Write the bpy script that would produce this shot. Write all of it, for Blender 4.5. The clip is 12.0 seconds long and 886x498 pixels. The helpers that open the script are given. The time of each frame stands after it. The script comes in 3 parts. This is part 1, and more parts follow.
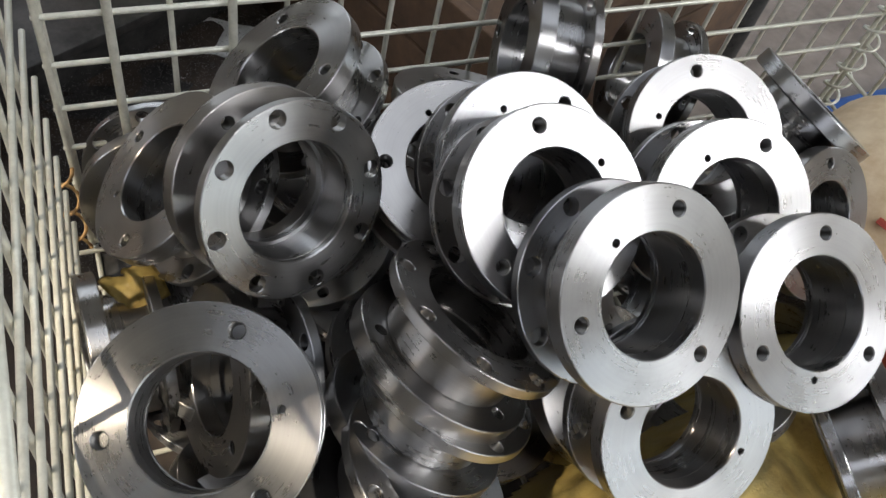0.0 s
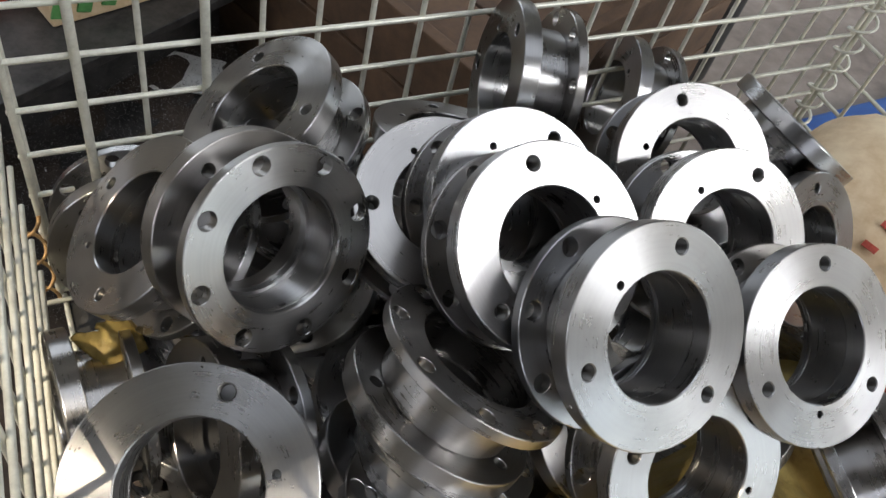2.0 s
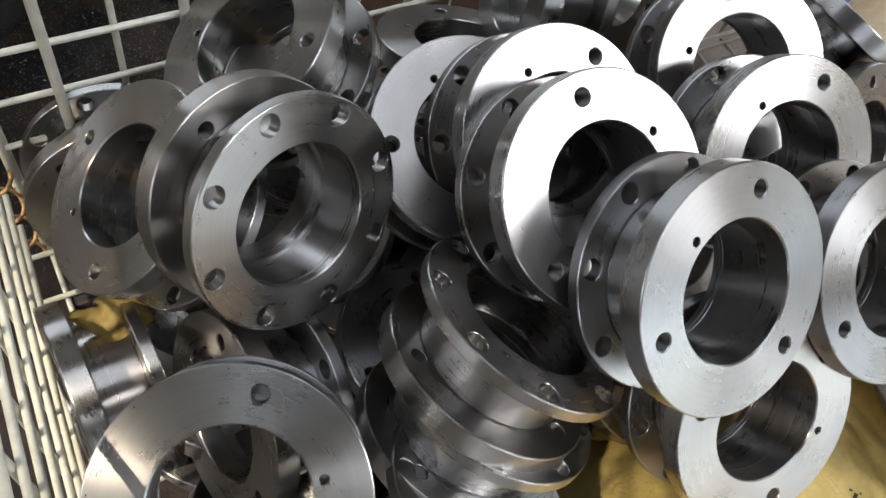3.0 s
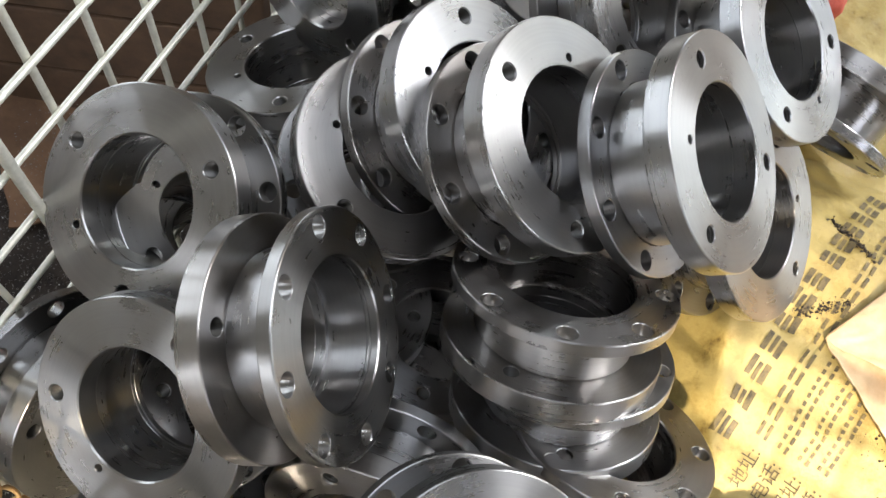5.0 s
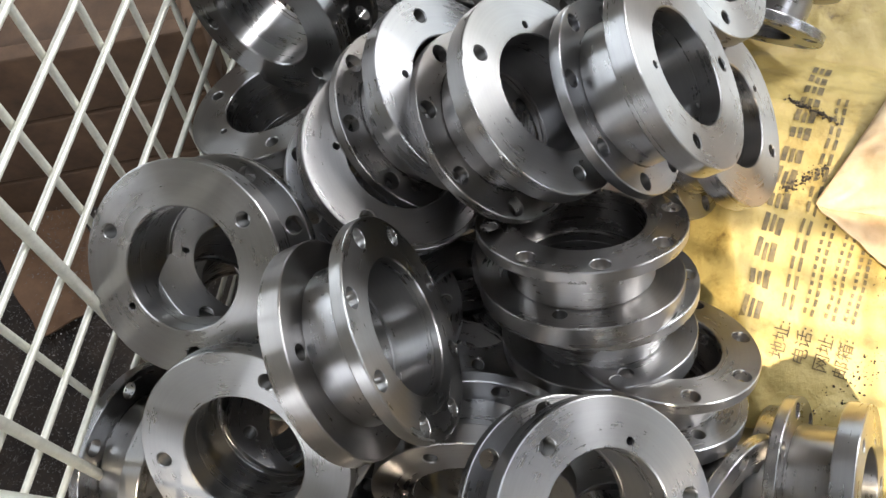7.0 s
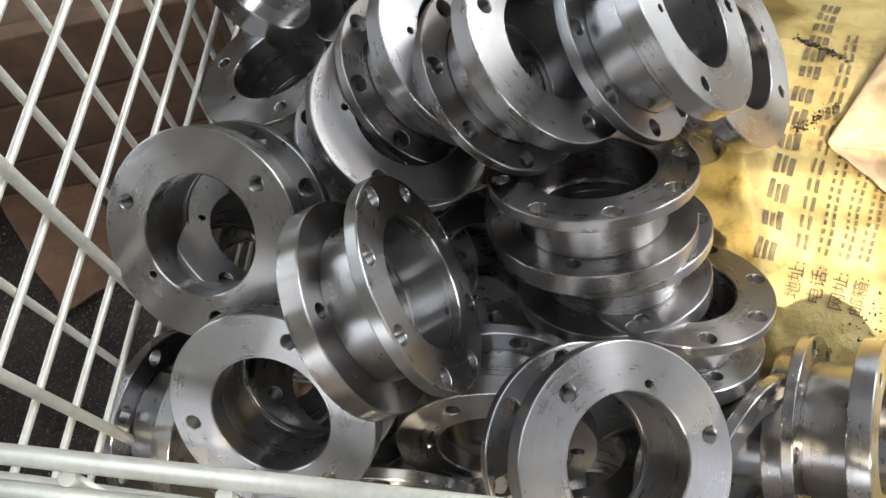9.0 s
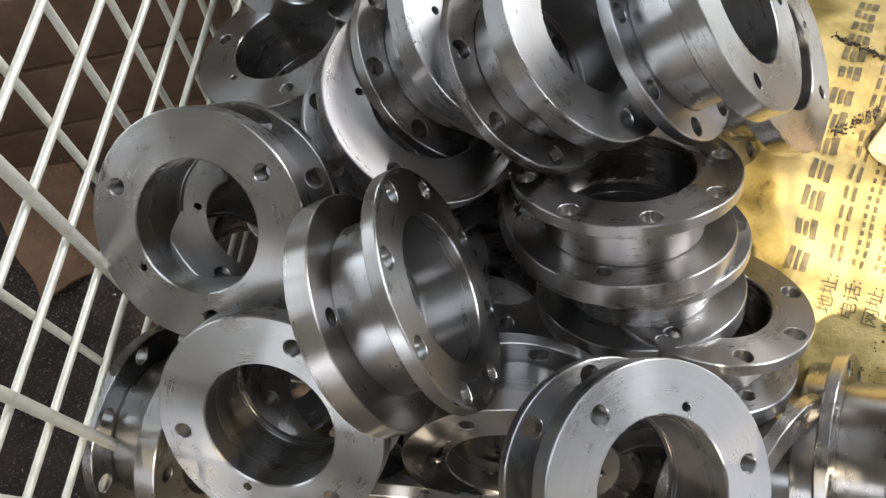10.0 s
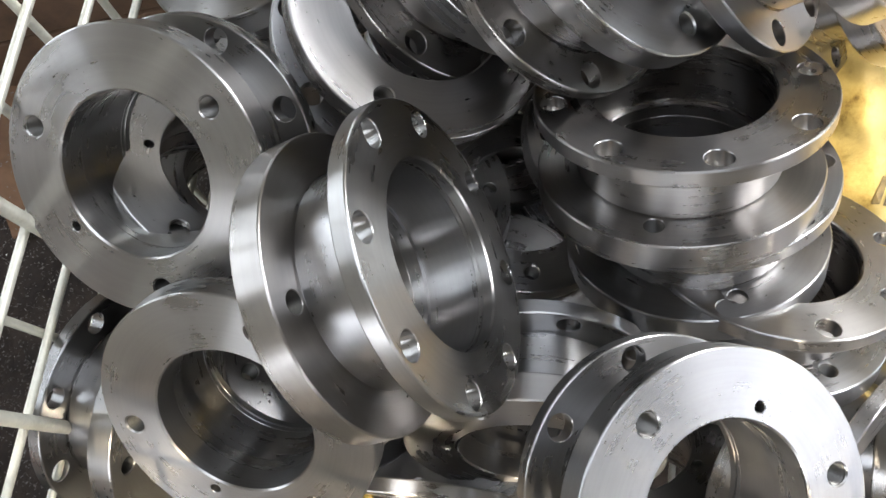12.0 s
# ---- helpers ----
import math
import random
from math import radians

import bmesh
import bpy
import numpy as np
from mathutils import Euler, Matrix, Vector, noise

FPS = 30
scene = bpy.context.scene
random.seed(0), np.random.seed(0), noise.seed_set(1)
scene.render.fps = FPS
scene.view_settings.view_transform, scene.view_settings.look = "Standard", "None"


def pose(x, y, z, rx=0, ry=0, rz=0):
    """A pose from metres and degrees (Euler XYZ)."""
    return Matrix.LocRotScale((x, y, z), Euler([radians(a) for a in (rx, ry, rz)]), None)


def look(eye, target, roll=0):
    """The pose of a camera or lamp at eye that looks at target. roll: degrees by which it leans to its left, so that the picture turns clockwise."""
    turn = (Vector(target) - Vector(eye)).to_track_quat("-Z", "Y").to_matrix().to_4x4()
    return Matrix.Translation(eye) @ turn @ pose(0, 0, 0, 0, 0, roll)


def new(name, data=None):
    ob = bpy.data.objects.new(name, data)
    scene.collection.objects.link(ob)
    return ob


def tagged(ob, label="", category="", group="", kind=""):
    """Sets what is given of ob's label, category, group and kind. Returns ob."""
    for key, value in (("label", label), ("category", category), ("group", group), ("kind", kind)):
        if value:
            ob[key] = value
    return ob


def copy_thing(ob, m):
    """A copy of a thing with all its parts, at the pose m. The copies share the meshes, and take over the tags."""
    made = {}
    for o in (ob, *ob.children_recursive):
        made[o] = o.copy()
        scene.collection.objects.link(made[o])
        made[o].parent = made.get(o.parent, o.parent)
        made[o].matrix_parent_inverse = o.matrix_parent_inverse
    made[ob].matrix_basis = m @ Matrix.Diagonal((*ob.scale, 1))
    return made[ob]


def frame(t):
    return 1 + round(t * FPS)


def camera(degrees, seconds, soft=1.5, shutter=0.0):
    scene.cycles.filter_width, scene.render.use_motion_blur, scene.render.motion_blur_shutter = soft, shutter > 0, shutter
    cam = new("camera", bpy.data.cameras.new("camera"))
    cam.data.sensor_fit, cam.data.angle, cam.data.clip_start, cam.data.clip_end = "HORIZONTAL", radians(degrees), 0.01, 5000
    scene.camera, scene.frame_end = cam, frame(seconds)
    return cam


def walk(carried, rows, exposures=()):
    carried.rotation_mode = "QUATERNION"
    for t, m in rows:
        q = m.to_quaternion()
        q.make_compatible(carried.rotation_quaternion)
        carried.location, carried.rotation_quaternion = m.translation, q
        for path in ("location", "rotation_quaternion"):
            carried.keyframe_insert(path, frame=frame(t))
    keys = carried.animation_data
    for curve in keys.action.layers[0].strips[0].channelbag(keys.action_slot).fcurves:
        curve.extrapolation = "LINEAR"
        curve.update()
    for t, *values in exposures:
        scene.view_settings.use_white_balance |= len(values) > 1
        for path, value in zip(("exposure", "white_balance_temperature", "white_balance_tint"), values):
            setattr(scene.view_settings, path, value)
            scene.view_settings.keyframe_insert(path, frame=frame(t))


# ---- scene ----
cam = camera(56.1, 12.0)
PATH = [
    (0, (0.029, -0.587, 0.468), (0.729, 0.424, -1.109), 17.3),
    (0.5, (0.019, -0.592, 0.469), (0.753, 0.444, -1.076), 17.1),
    (1, (0.021, -0.586, 0.468), (0.796, 0.45, -1.057), 17.0),
    (1.5, (0.019, -0.571, 0.468), (0.813, 0.467, -1.047), 17.4),
    (2, (0.022, -0.555, 0.457), (0.809, 0.461, -1.075), 17.8),
    (2.5, (0.023, -0.531, 0.443), (0.781, 0.401, -1.155), 18.6),
    (3, (0.03, -0.464, 0.428), (0.774, 0.278, -1.274), 20.0),
    (3.2, (0.032, -0.431, 0.422), (0.769, 0.226, -1.318), 19.5),
    (4.8, (0.006, -0.317, 0.452), (0.866, -0.08, -1.338), 12.9),
    (5, (0.002, -0.309, 0.455), (0.875, -0.101, -1.332), 12.6),
    (5.5, (-0.009, -0.284, 0.465), (0.861, -0.121, -1.329), 8.5),
    (6, (-0.014, -0.273, 0.473), (0.844, -0.117, -1.326), 3.9),
    (6.5, (-0.025, -0.276, 0.484), (0.851, -0.127, -1.308), 0.8),
    (8.5, (-0.044, -0.284, 0.498), (0.777, -0.125, -1.319), -4.6),
    (9, (-0.041, -0.28, 0.495), (0.747, -0.123, -1.337), -5.4),
    (9.5, (-0.035, -0.268, 0.482), (0.739, -0.133, -1.358), -4.1),
    (10, (-0.018, -0.253, 0.456), (0.749, -0.139, -1.387), -0.9),
    (10.5, (0.009, -0.252, 0.427), (0.736, -0.142, -1.433), -0.8),
    (11, (0.03, -0.253, 0.397), (0.679, -0.136, -1.491), -3.8),
    (11.5, (0.046, -0.256, 0.375), (0.632, -0.125, -1.533), -6.6),
    (12, (0.049, -0.258, 0.362), (0.583, -0.094, -1.558), -9.8),
]
walk(cam, [(t, look(e, g, r)) for t, e, g, r in PATH],
     [(0.0, 0.72), (3.2, 1.0), (5.5, 1.5), (9.5, 1.4), (12.0, 1.85)])
FLOOR, BASE = -0.42, -0.30          # workshop floor, bottom of the basket

# ---- light: a dim shed, lit by the sky, the sun and added lamps ----
world = bpy.data.worlds.new("sky")
scene.world = world
world.use_nodes = True
wn = world.node_tree.nodes
sky = wn.new("ShaderNodeTexSky")
sky.sky_type, sky.sun_disc, sky.sun_elevation, sky.sun_rotation = "NISHITA", False, radians(45), radians(259)
world.node_tree.links.new(sky.outputs[0], wn["Background"].inputs[0])
wn["Background"].inputs[1].default_value = 0.12


def area_lamp(name, place, target, sx, sy, watts, colour):
    data = bpy.data.lights.new(name, "AREA")
    data.shape, data.size, data.size_y, data.energy, data.color = "RECTANGLE", sx, sy, watts, colour
    ob = new(name, data)
    ob.matrix_world = look(place, target)
    return tagged(ob, kind="structure")


# unseen sources, each added and aimed to brighten the steel's reflections
area_lamp("added_roof_light", (2.025, -4.3, 4.55), (2.025, -4.3, 0.0), 0.85, 1.4, 43, (0.96, 0.97, 1.0))
area_lamp("added_roof_light", (4.525, -4.7, 4.55), (4.525, -4.7, 0.0), 2.55, 2.2, 205, (0.96, 0.97, 1.0))
area_lamp("added_overhead_light", (0.7, -0.5, 4.55), (0.7, -0.5, 0.0), 3.4, 2.4, 28, (0.95, 0.975, 1.0))
area_lamp("added_south_light", (-1.9, -5.95, 2.3), (-1.9, 0.0, 2.3), 3.0, 1.6, 19, (1.0, 0.97, 1.0))
area_lamp("added_southeast_light", (3.6, -5.95, 0.85), (3.6, 0.0, 0.85), 4.4, 2.4, 52, (0.90, 0.96, 1.0))
area_lamp("added_north_light", (1.0, 4.95, 1.95), (1.0, 0.0, 1.95), 5.0, 1.9, 48, (0.95, 0.98, 1.0))
area_lamp("added_east_light", (5.95, 0.4, 0.7), (0.0, 0.4, 0.7), 2.6, 2.0, 20, (0.93, 0.97, 1.0))
area_lamp("added_west_light", (-6.95, 1.1, 3.1), (0.0, 1.1, 3.1), 6.6, 2.6, 90, (1.0, 0.98, 0.96))
sun = new("sun", bpy.data.lights.new("sun", "SUN"))
sun.data.energy, sun.data.angle, sun.data.color = 5.0, radians(2.0), (1.0, 0.86, 0.66)
sun.matrix_world = look((-0.72, -0.14, 0.74), (0, 0, 0))


# ---- materials ----
def material(name, rough=0.5, metal=0.0, colour=(0.5, 0.5, 0.5)):
    m = bpy.data.materials.new(name)
    m.use_nodes = True
    b = m.node_tree.nodes["Principled BSDF"]
    b.inputs["Base Color"].default_value = (*colour, 1)
    b.inputs["Roughness"].default_value = rough
    b.inputs["Metallic"].default_value = metal
    return m, m.node_tree.nodes, m.node_tree.links, b


def noise_tex(n, l, vector, scale, detail=4, rough=0.6):
    t = n.new("ShaderNodeTexNoise")
    t.inputs["Scale"].default_value, t.inputs["Detail"].default_value, t.inputs["Roughness"].default_value = scale, detail, rough
    l.new(vector, t.inputs["Vector"])
    return t


def ramp(n, l, fac, stops):
    r = n.new("ShaderNodeValToRGB")
    while len(r.color_ramp.elements) < len(stops):
        r.color_ramp.elements.new(0.5)
    for e, (p, c) in zip(r.color_ramp.elements, stops):
        e.position, e.color = p, (*c, 1) if len(c) == 3 else c
    l.new(fac, r.inputs[0])
    return r


def math_node(n, l, op, a, b=None):
    m = n.new("ShaderNodeMath")
    m.operation = op
    for i, v in enumerate((a, b)):
        if v is None:
            continue
        if isinstance(v, (int, float)):
            m.inputs[i].default_value = v
        else:
            l.new(v, m.inputs[i])
    return m.outputs[0]


def bump(n, l, b, height, strength, distance):
    k = n.new("ShaderNodeBump")
    k.inputs["Strength"].default_value, k.inputs["Distance"].default_value = strength, distance
    l.new(height, k.inputs["Height"])
    l.new(k.outputs[0], b.inputs["Normal"])
    return k


def turned_steel():
    m, n, l, b = material("turned_steel", 0.26, 1.0)
    co = n.new("ShaderNodeTexCoord").outputs["Object"]
    info = n.new("ShaderNodeObjectInfo").outputs["Random"]
    sep = n.new("ShaderNodeSeparateXYZ")
    l.new(co, sep.inputs[0])
    rr = math_node(n, l, "SQRT", math_node(n, l, "ADD", math_node(n, l, "MULTIPLY", sep.outputs[0], sep.outputs[0]),
                                           math_node(n, l, "MULTIPLY", sep.outputs[1], sep.outputs[1])))
    comb = n.new("ShaderNodeCombineXYZ")
    l.new(rr, comb.inputs[0])
    l.new(sep.outputs[2], comb.inputs[1])
    l.new(info, comb.inputs[2])
    shift = n.new("ShaderNodeVectorMath")
    shift.operation = "ADD"
    l.new(co, shift.inputs[0])
    l.new(math_node(n, l, "MULTIPLY", info, 7.0), shift.inputs[1])
    grooves = noise_tex(n, l, comb.outputs[0], 2600, 2)
    bands = noise_tex(n, l, comb.outputs[0], 260, 3)
    stains = noise_tex(n, l, shift.outputs[0], 28, 6, 0.65)
    grime = noise_tex(n, l, shift.outputs[0], 9, 3)
    specks = noise_tex(n, l, shift.outputs[0], 420, 2)
    tone = ramp(n, l, grime.outputs[0], [(0.3, (0.287, 0.280, 0.279)), (0.62, (0.397, 0.388, 0.387))])
    tint = ramp(n, l, info, [(0.0, (1.0, 0.97, 0.92)), (0.5, (0.97, 0.99, 1.0)), (1.0, (1.0, 1.0, 0.97))])
    warm = n.new("ShaderNodeMix")
    warm.data_type, warm.blend_type = "RGBA", "MULTIPLY"
    warm.inputs["Factor"].default_value = 1.0
    l.new(tone.outputs[0], warm.inputs[6])
    l.new(tint.outputs[0], warm.inputs[7])
    speck = ramp(n, l, specks.outputs[0], [(0.19, (0.35, 0.32, 0.3)), (0.235, (1, 1, 1))])
    mix = n.new("ShaderNodeMix")
    mix.data_type, mix.blend_type = "RGBA", "MULTIPLY"
    mix.inputs["Factor"].default_value = 1.0
    l.new(warm.outputs[2], mix.inputs[6])
    l.new(speck.outputs[0], mix.inputs[7])
    # fine tool marks and hand smudges
    turning = noise_tex(n, l, comb.outputs[0], 520, 2)
    marks = ramp(n, l, turning.outputs[0], [(0.32, (0.955, 0.955, 0.96)), (0.62, (1.01, 1.01, 1.01))])
    smudge = ramp(n, l, stains.outputs[0], [(0.34, (0.88, 0.875, 0.86)), (0.50, (1, 1, 1))])
    tint_all = mix.outputs[2]
    for extra in (marks, smudge):
        k = n.new("ShaderNodeMix")
        k.data_type, k.blend_type = "RGBA", "MULTIPLY"
        k.inputs["Factor"].default_value = 1.0
        l.new(tint_all, k.inputs[6])
        l.new(extra.outputs[0], k.inputs[7])
        tint_all = k.outputs[2]
    l.new(tint_all, b.inputs["Base Color"])
    r1 = math_node(n, l, "MULTIPLY", stains.outputs[0], 0.16)
    r2 = math_node(n, l, "MULTIPLY", bands.outputs[0], 0.10)
    l.new(math_node(n, l, "ADD", math_node(n, l, "ADD", r1, r2), 0.16), b.inputs["Roughness"])
    b.inputs["Anisotropic"].default_value = 0.84
    b.inputs["Anisotropic Rotation"].default_value = 0.25
    tan = n.new("ShaderNodeTangent")
    tan.direction_type, tan.axis = "RADIAL", "Z"
    l.new(tan.outputs[0], b.inputs["Tangent"])
    h = math_node(n, l, "ADD", math_node(n, l, "MULTIPLY", grooves.outputs[0], 0.15), bands.outputs[0])
    bump(n, l, b, h, 0.042, 0.0002)
    return m


def mottled(name, c1, c2, scale, rough, metal=0.0, relief=0.002, strength=0.4, fine=6.0):
    m, n, l, b = material(name, rough, metal)
    co = n.new("ShaderNodeTexCoord").outputs["Object"]
    a = noise_tex(n, l, co, scale, 8, 0.65)
    f = noise_tex(n, l, co, scale * fine, 4)
    s = math_node(n, l, "ADD", math_node(n, l, "MULTIPLY", a.outputs[0], 0.7), math_node(n, l, "MULTIPLY", f.outputs[0], 0.3))
    l.new(ramp(n, l, s, [(0.36, c1), (0.64, c2)]).outputs[0], b.inputs["Base Color"])
    l.new(math_node(n, l, "ADD", math_node(n, l, "MULTIPLY", f.outputs[0], 0.3), rough - 0.15), b.inputs["Roughness"])
    bump(n, l, b, s, strength, relief)
    return m


def stained_sack():
    m, n, l, b = material("yellow_sack", 0.5)
    co = n.new("ShaderNodeTexCoord").outputs["Object"]
    a, f = noise_tex(n, l, co, 9, 8, 0.65), noise_tex(n, l, co, 70, 5)
    d, w = noise_tex(n, l, co, 21, 9, 0.7), n.new("ShaderNodeTexWave")
    w.inputs["Scale"].default_value, w.inputs["Distortion"].default_value, w.inputs["Detail"].default_value = 6, 14, 5
    l.new(co, w.inputs["Vector"])
    base = ramp(n, l, a.outputs[0], [(0.3, (0.36, 0.26, 0.07)), (0.65, (0.56, 0.44, 0.165))])
    dirt = ramp(n, l, d.outputs[0], [(0.29, (0.07, 0.05, 0.03)), (0.34, (0.42, 0.36, 0.26)), (0.40, (0.8, 0.76, 0.66)), (0.5, (1, 1, 1))])
    mix = n.new("ShaderNodeMix")
    mix.data_type, mix.blend_type = "RGBA", "MULTIPLY"
    mix.inputs["Factor"].default_value = 1.0
    l.new(base.outputs[0], mix.inputs[6])
    l.new(dirt.outputs[0], mix.inputs[7])
    l.new(mix.outputs[2], b.inputs["Base Color"])
    l.new(math_node(n, l, "ADD", math_node(n, l, "MULTIPLY", f.outputs[0], 0.3), 0.32), b.inputs["Roughness"])
    h = math_node(n, l, "ADD", math_node(n, l, "MULTIPLY", w.outputs["Fac"], 0.5), math_node(n, l, "ADD", d.outputs[0], math_node(n, l, "MULTIPLY", f.outputs[0], 0.25)))
    bump(n, l, b, h, 0.6, 0.006)
    return m


STEEL = turned_steel()
# darker steel for threads: the shade inside tapped holes put into the colour
THREAD, *_ = material("shade_dark_thread_steel", 0.45, 1.0, (0.15, 0.145, 0.135))
WIRE = mottled("galvanised_wire", (0.56, 0.55, 0.47), (0.76, 0.75, 0.65), 60, 0.38, 0.35, 0.0005, 0.3)
RUST = mottled("rusty_wire", (0.30, 0.17, 0.07), (0.55, 0.36, 0.16), 80, 0.6, 0.4, 0.0005)
DIRT = mottled("swarf_dirt", (0.012, 0.009, 0.007), (0.075, 0.055, 0.042), 14, 0.8, 0.0, 0.01, 0.6)
CONCRETE = mottled("worn_concrete", (0.16, 0.13, 0.11), (0.34, 0.29, 0.25), 5, 0.8, 0.0, 0.004)
WOOD = mottled("dirty_wood", (0.05, 0.028, 0.016), (0.15, 0.088, 0.05), 9, 0.75, 0.0, 0.003)
PALE_WOOD = mottled("pale_wood", (0.36, 0.22, 0.11), (0.55, 0.38, 0.22), 12, 0.65, 0.0, 0.002)
SACK = stained_sack()
PAPER = mottled("tan_paper", (0.54, 0.36, 0.19), (0.80, 0.65, 0.44), 10, 0.6, 0.0, 0.004)
INK = mottled("faded_black_ink", (0.035, 0.03, 0.022), (0.22, 0.16, 0.06), 120, 0.6)
RED_INK = mottled("red_ink", (0.40, 0.05, 0.03), (0.58, 0.10, 0.06), 90, 0.6)
DARK_METAL = mottled("dark_scrap_metal", (0.03, 0.03, 0.03), (0.10, 0.095, 0.09), 20, 0.55, 0.6, 0.002)
SWARF = mottled("swarf_curl", (0.14, 0.13, 0.12), (0.36, 0.35, 0.34), 200, 0.35, 1.0, 0.0005)
BLUE = mottled("blue_paint", (0.02, 0.06, 0.22), (0.04, 0.12, 0.36), 12, 0.5, 0.0, 0.001)
WALL = mottled("dusty_wall", (0.15, 0.147, 0.14), (0.26, 0.255, 0.24), 2, 0.85, 0.0, 0.004)
ROOF = mottled("grey_roof", (0.12, 0.12, 0.12), (0.22, 0.22, 0.215), 2, 0.8)


# ---- mesh helpers ----
def mesh_of(name, bm, mat):
    me = bpy.data.meshes.new(name)
    bm.normal_update()
    bm.to_mesh(me)
    bm.free()
    me.materials.append(mat)
    return me


def weld(bm, degrees=25):
    """Joins the bands of a turned shape and keeps its edges crisp."""
    bmesh.ops.remove_doubles(bm, verts=bm.verts[:], dist=2e-6)
    bm.normal_update()
    for f in bm.faces:
        f.smooth = True
    for e in bm.edges:
        e.smooth = len(e.link_faces) == 2 and e.calc_face_angle(0.0) < radians(degrees)
    return bm


def part(name, data, mat=None, parent=None, label="", place=None):
    me = data if isinstance(data, bpy.types.Mesh) else mesh_of(name, data, mat)
    ob = new(name, me)
    if parent:
        ob.parent = parent
    if place is not None:
        ob.matrix_basis = place
    return tagged(ob, label) if label else ob


def box_bm(sx, sy, sz, bevel=0.0):
    bm = bmesh.new()
    bmesh.ops.create_cube(bm, size=1.0, matrix=Matrix.Diagonal((sx, sy, sz, 1)))
    if bevel:
        bmesh.ops.bevel(bm, geom=bm.edges[:], offset=bevel, segments=2, affect="EDGES", profile=0.6)
    return bm


def ring_pts(r, h, seg, cx=0.0, cy=0.0):
    return [(cx + r * math.cos(2 * math.pi * i / seg), cy + r * math.sin(2 * math.pi * i / seg), h) for i in range(seg)]


def strip(bm, rings, closed=False, flip=False):
    """Smooth bands through a list of rings of equal length; each band has its own corners."""
    for a, b in zip(rings, rings[1:]):
        va, vb = [bm.verts.new(p) for p in a], [bm.verts.new(p) for p in b]
        for i in range(len(a)):
            j = (i + 1) % len(a)
            q = (va[i], va[j], vb[j], vb[i])
            bm.faces.new(q[::-1] if flip else q).smooth = True


def cap(bm, loops, up):
    """A flat face at one height bounded by the given loops, with the inner ones as holes."""
    edges = []
    for pts in loops:
        v = [bm.verts.new(p) for p in pts]
        edges += [bm.edges.new((v[i], v[(i + 1) % len(v)])) for i in range(len(v))]
    got = bmesh.ops.triangle_fill(bm, edges=edges, use_beauty=True, normal=(0, 0, 1 if up else -1))
    faces = [f for f in got["geom"] if isinstance(f, bmesh.types.BMFace)]
    for f in faces:
        f.normal_update()
        if (f.normal.z > 0) != up:
            f.normal_flip()


# ---- the flange: thick plate with three tapped holes, neck, thin plate with eight bolt holes ----
RA, RB, TA, TB, LENGTH = 0.0738, 0.0737, 0.0162, 0.0090, 0.0592
BORE, BORE_B, STEP, NECK = 0.0422, 0.0450, 0.036, 0.0528
TAP_R, TAP_C, PIN_R, PIN_C, BOLT_R, BOLT_C = 0.0052, 0.0589, 0.0027, 0.0490, 0.0066, 0.0641
SEG = 96


def plate_bm(r, bore, top, low, holes, groove=False):
    """A disc from height low to top with rounded rims, a bore and round holes (x, y, radius)."""
    c = 0.0009
    bm = bmesh.new()
    strip(bm, [ring_pts(r, low + c, SEG), ring_pts(r, top - c, SEG)])
    strip(bm, [ring_pts(r, top - c, SEG), ring_pts(r - c * 0.4, top - c * 0.3, SEG), ring_pts(r - c, top, SEG)])
    strip(bm, [ring_pts(r - c, low, SEG), ring_pts(r - c * 0.4, low + c * 0.3, SEG), ring_pts(r, low + c, SEG)])
    cut = [(bore, low + 0.0046), (bore + 0.0009, low + 0.0048), (bore + 0.0009, low + 0.0062), (bore, low + 0.0064)] if groove else []
    strip(bm, [ring_pts(q, h, SEG) for q, h in [(bore, low + c)] + cut + [(bore, top - c)]], flip=True)
    strip(bm, [ring_pts(bore, top - c, SEG), ring_pts(bore + c, top, SEG)], flip=True)
    strip(bm, [ring_pts(bore + c, low, SEG), ring_pts(bore, low + c, SEG)], flip=True)
    for x, y, hr in holes:
        lip = 0.0008 if hr == TAP_R else 0.0004
        if hr == TAP_R:
            strip(bm, [ring_pts(hr, top - lip, 20, x, y), ring_pts(hr + lip, top, 20, x, y)], flip=True)
        else:
            strip(bm, [ring_pts(hr, low + 0.0004, 20, x, y), ring_pts(hr, top - lip, 20, x, y), ring_pts(hr + lip, top, 20, x, y)], flip=True)
        strip(bm, [ring_pts(hr + 0.0004, low, 20, x, y), ring_pts(hr, low + 0.0004, 20, x, y)], flip=True)
    for h, up in ((top, True), (low, False)):
        inner = ring_pts(bore + c, h, SEG)
        cap(bm, [ring_pts(r - c, h, SEG), inner] + [ring_pts(hr + (0.0008 if up and hr == TAP_R else 0.0004), h, 20, x, y) for x, y, hr in holes], up)
    return weld(bm)


def on_circle(r, degrees):
    return r * math.cos(radians(degrees)), r * math.sin(radians(degrees))


def thread_bm():
    """The ridged wall of a tapped hole."""
    bm = bmesh.new()
    turns = 8
    step = (TA - 0.0008 - 0.0004) / (2 * turns)
    rings = [ring_pts(TAP_R + (0.0013 if k % 2 else -0.0001), -TA + 0.0004 + step * k, 20) for k in range(2 * turns + 1)]
    strip(bm, rings, flip=True)
    return bm


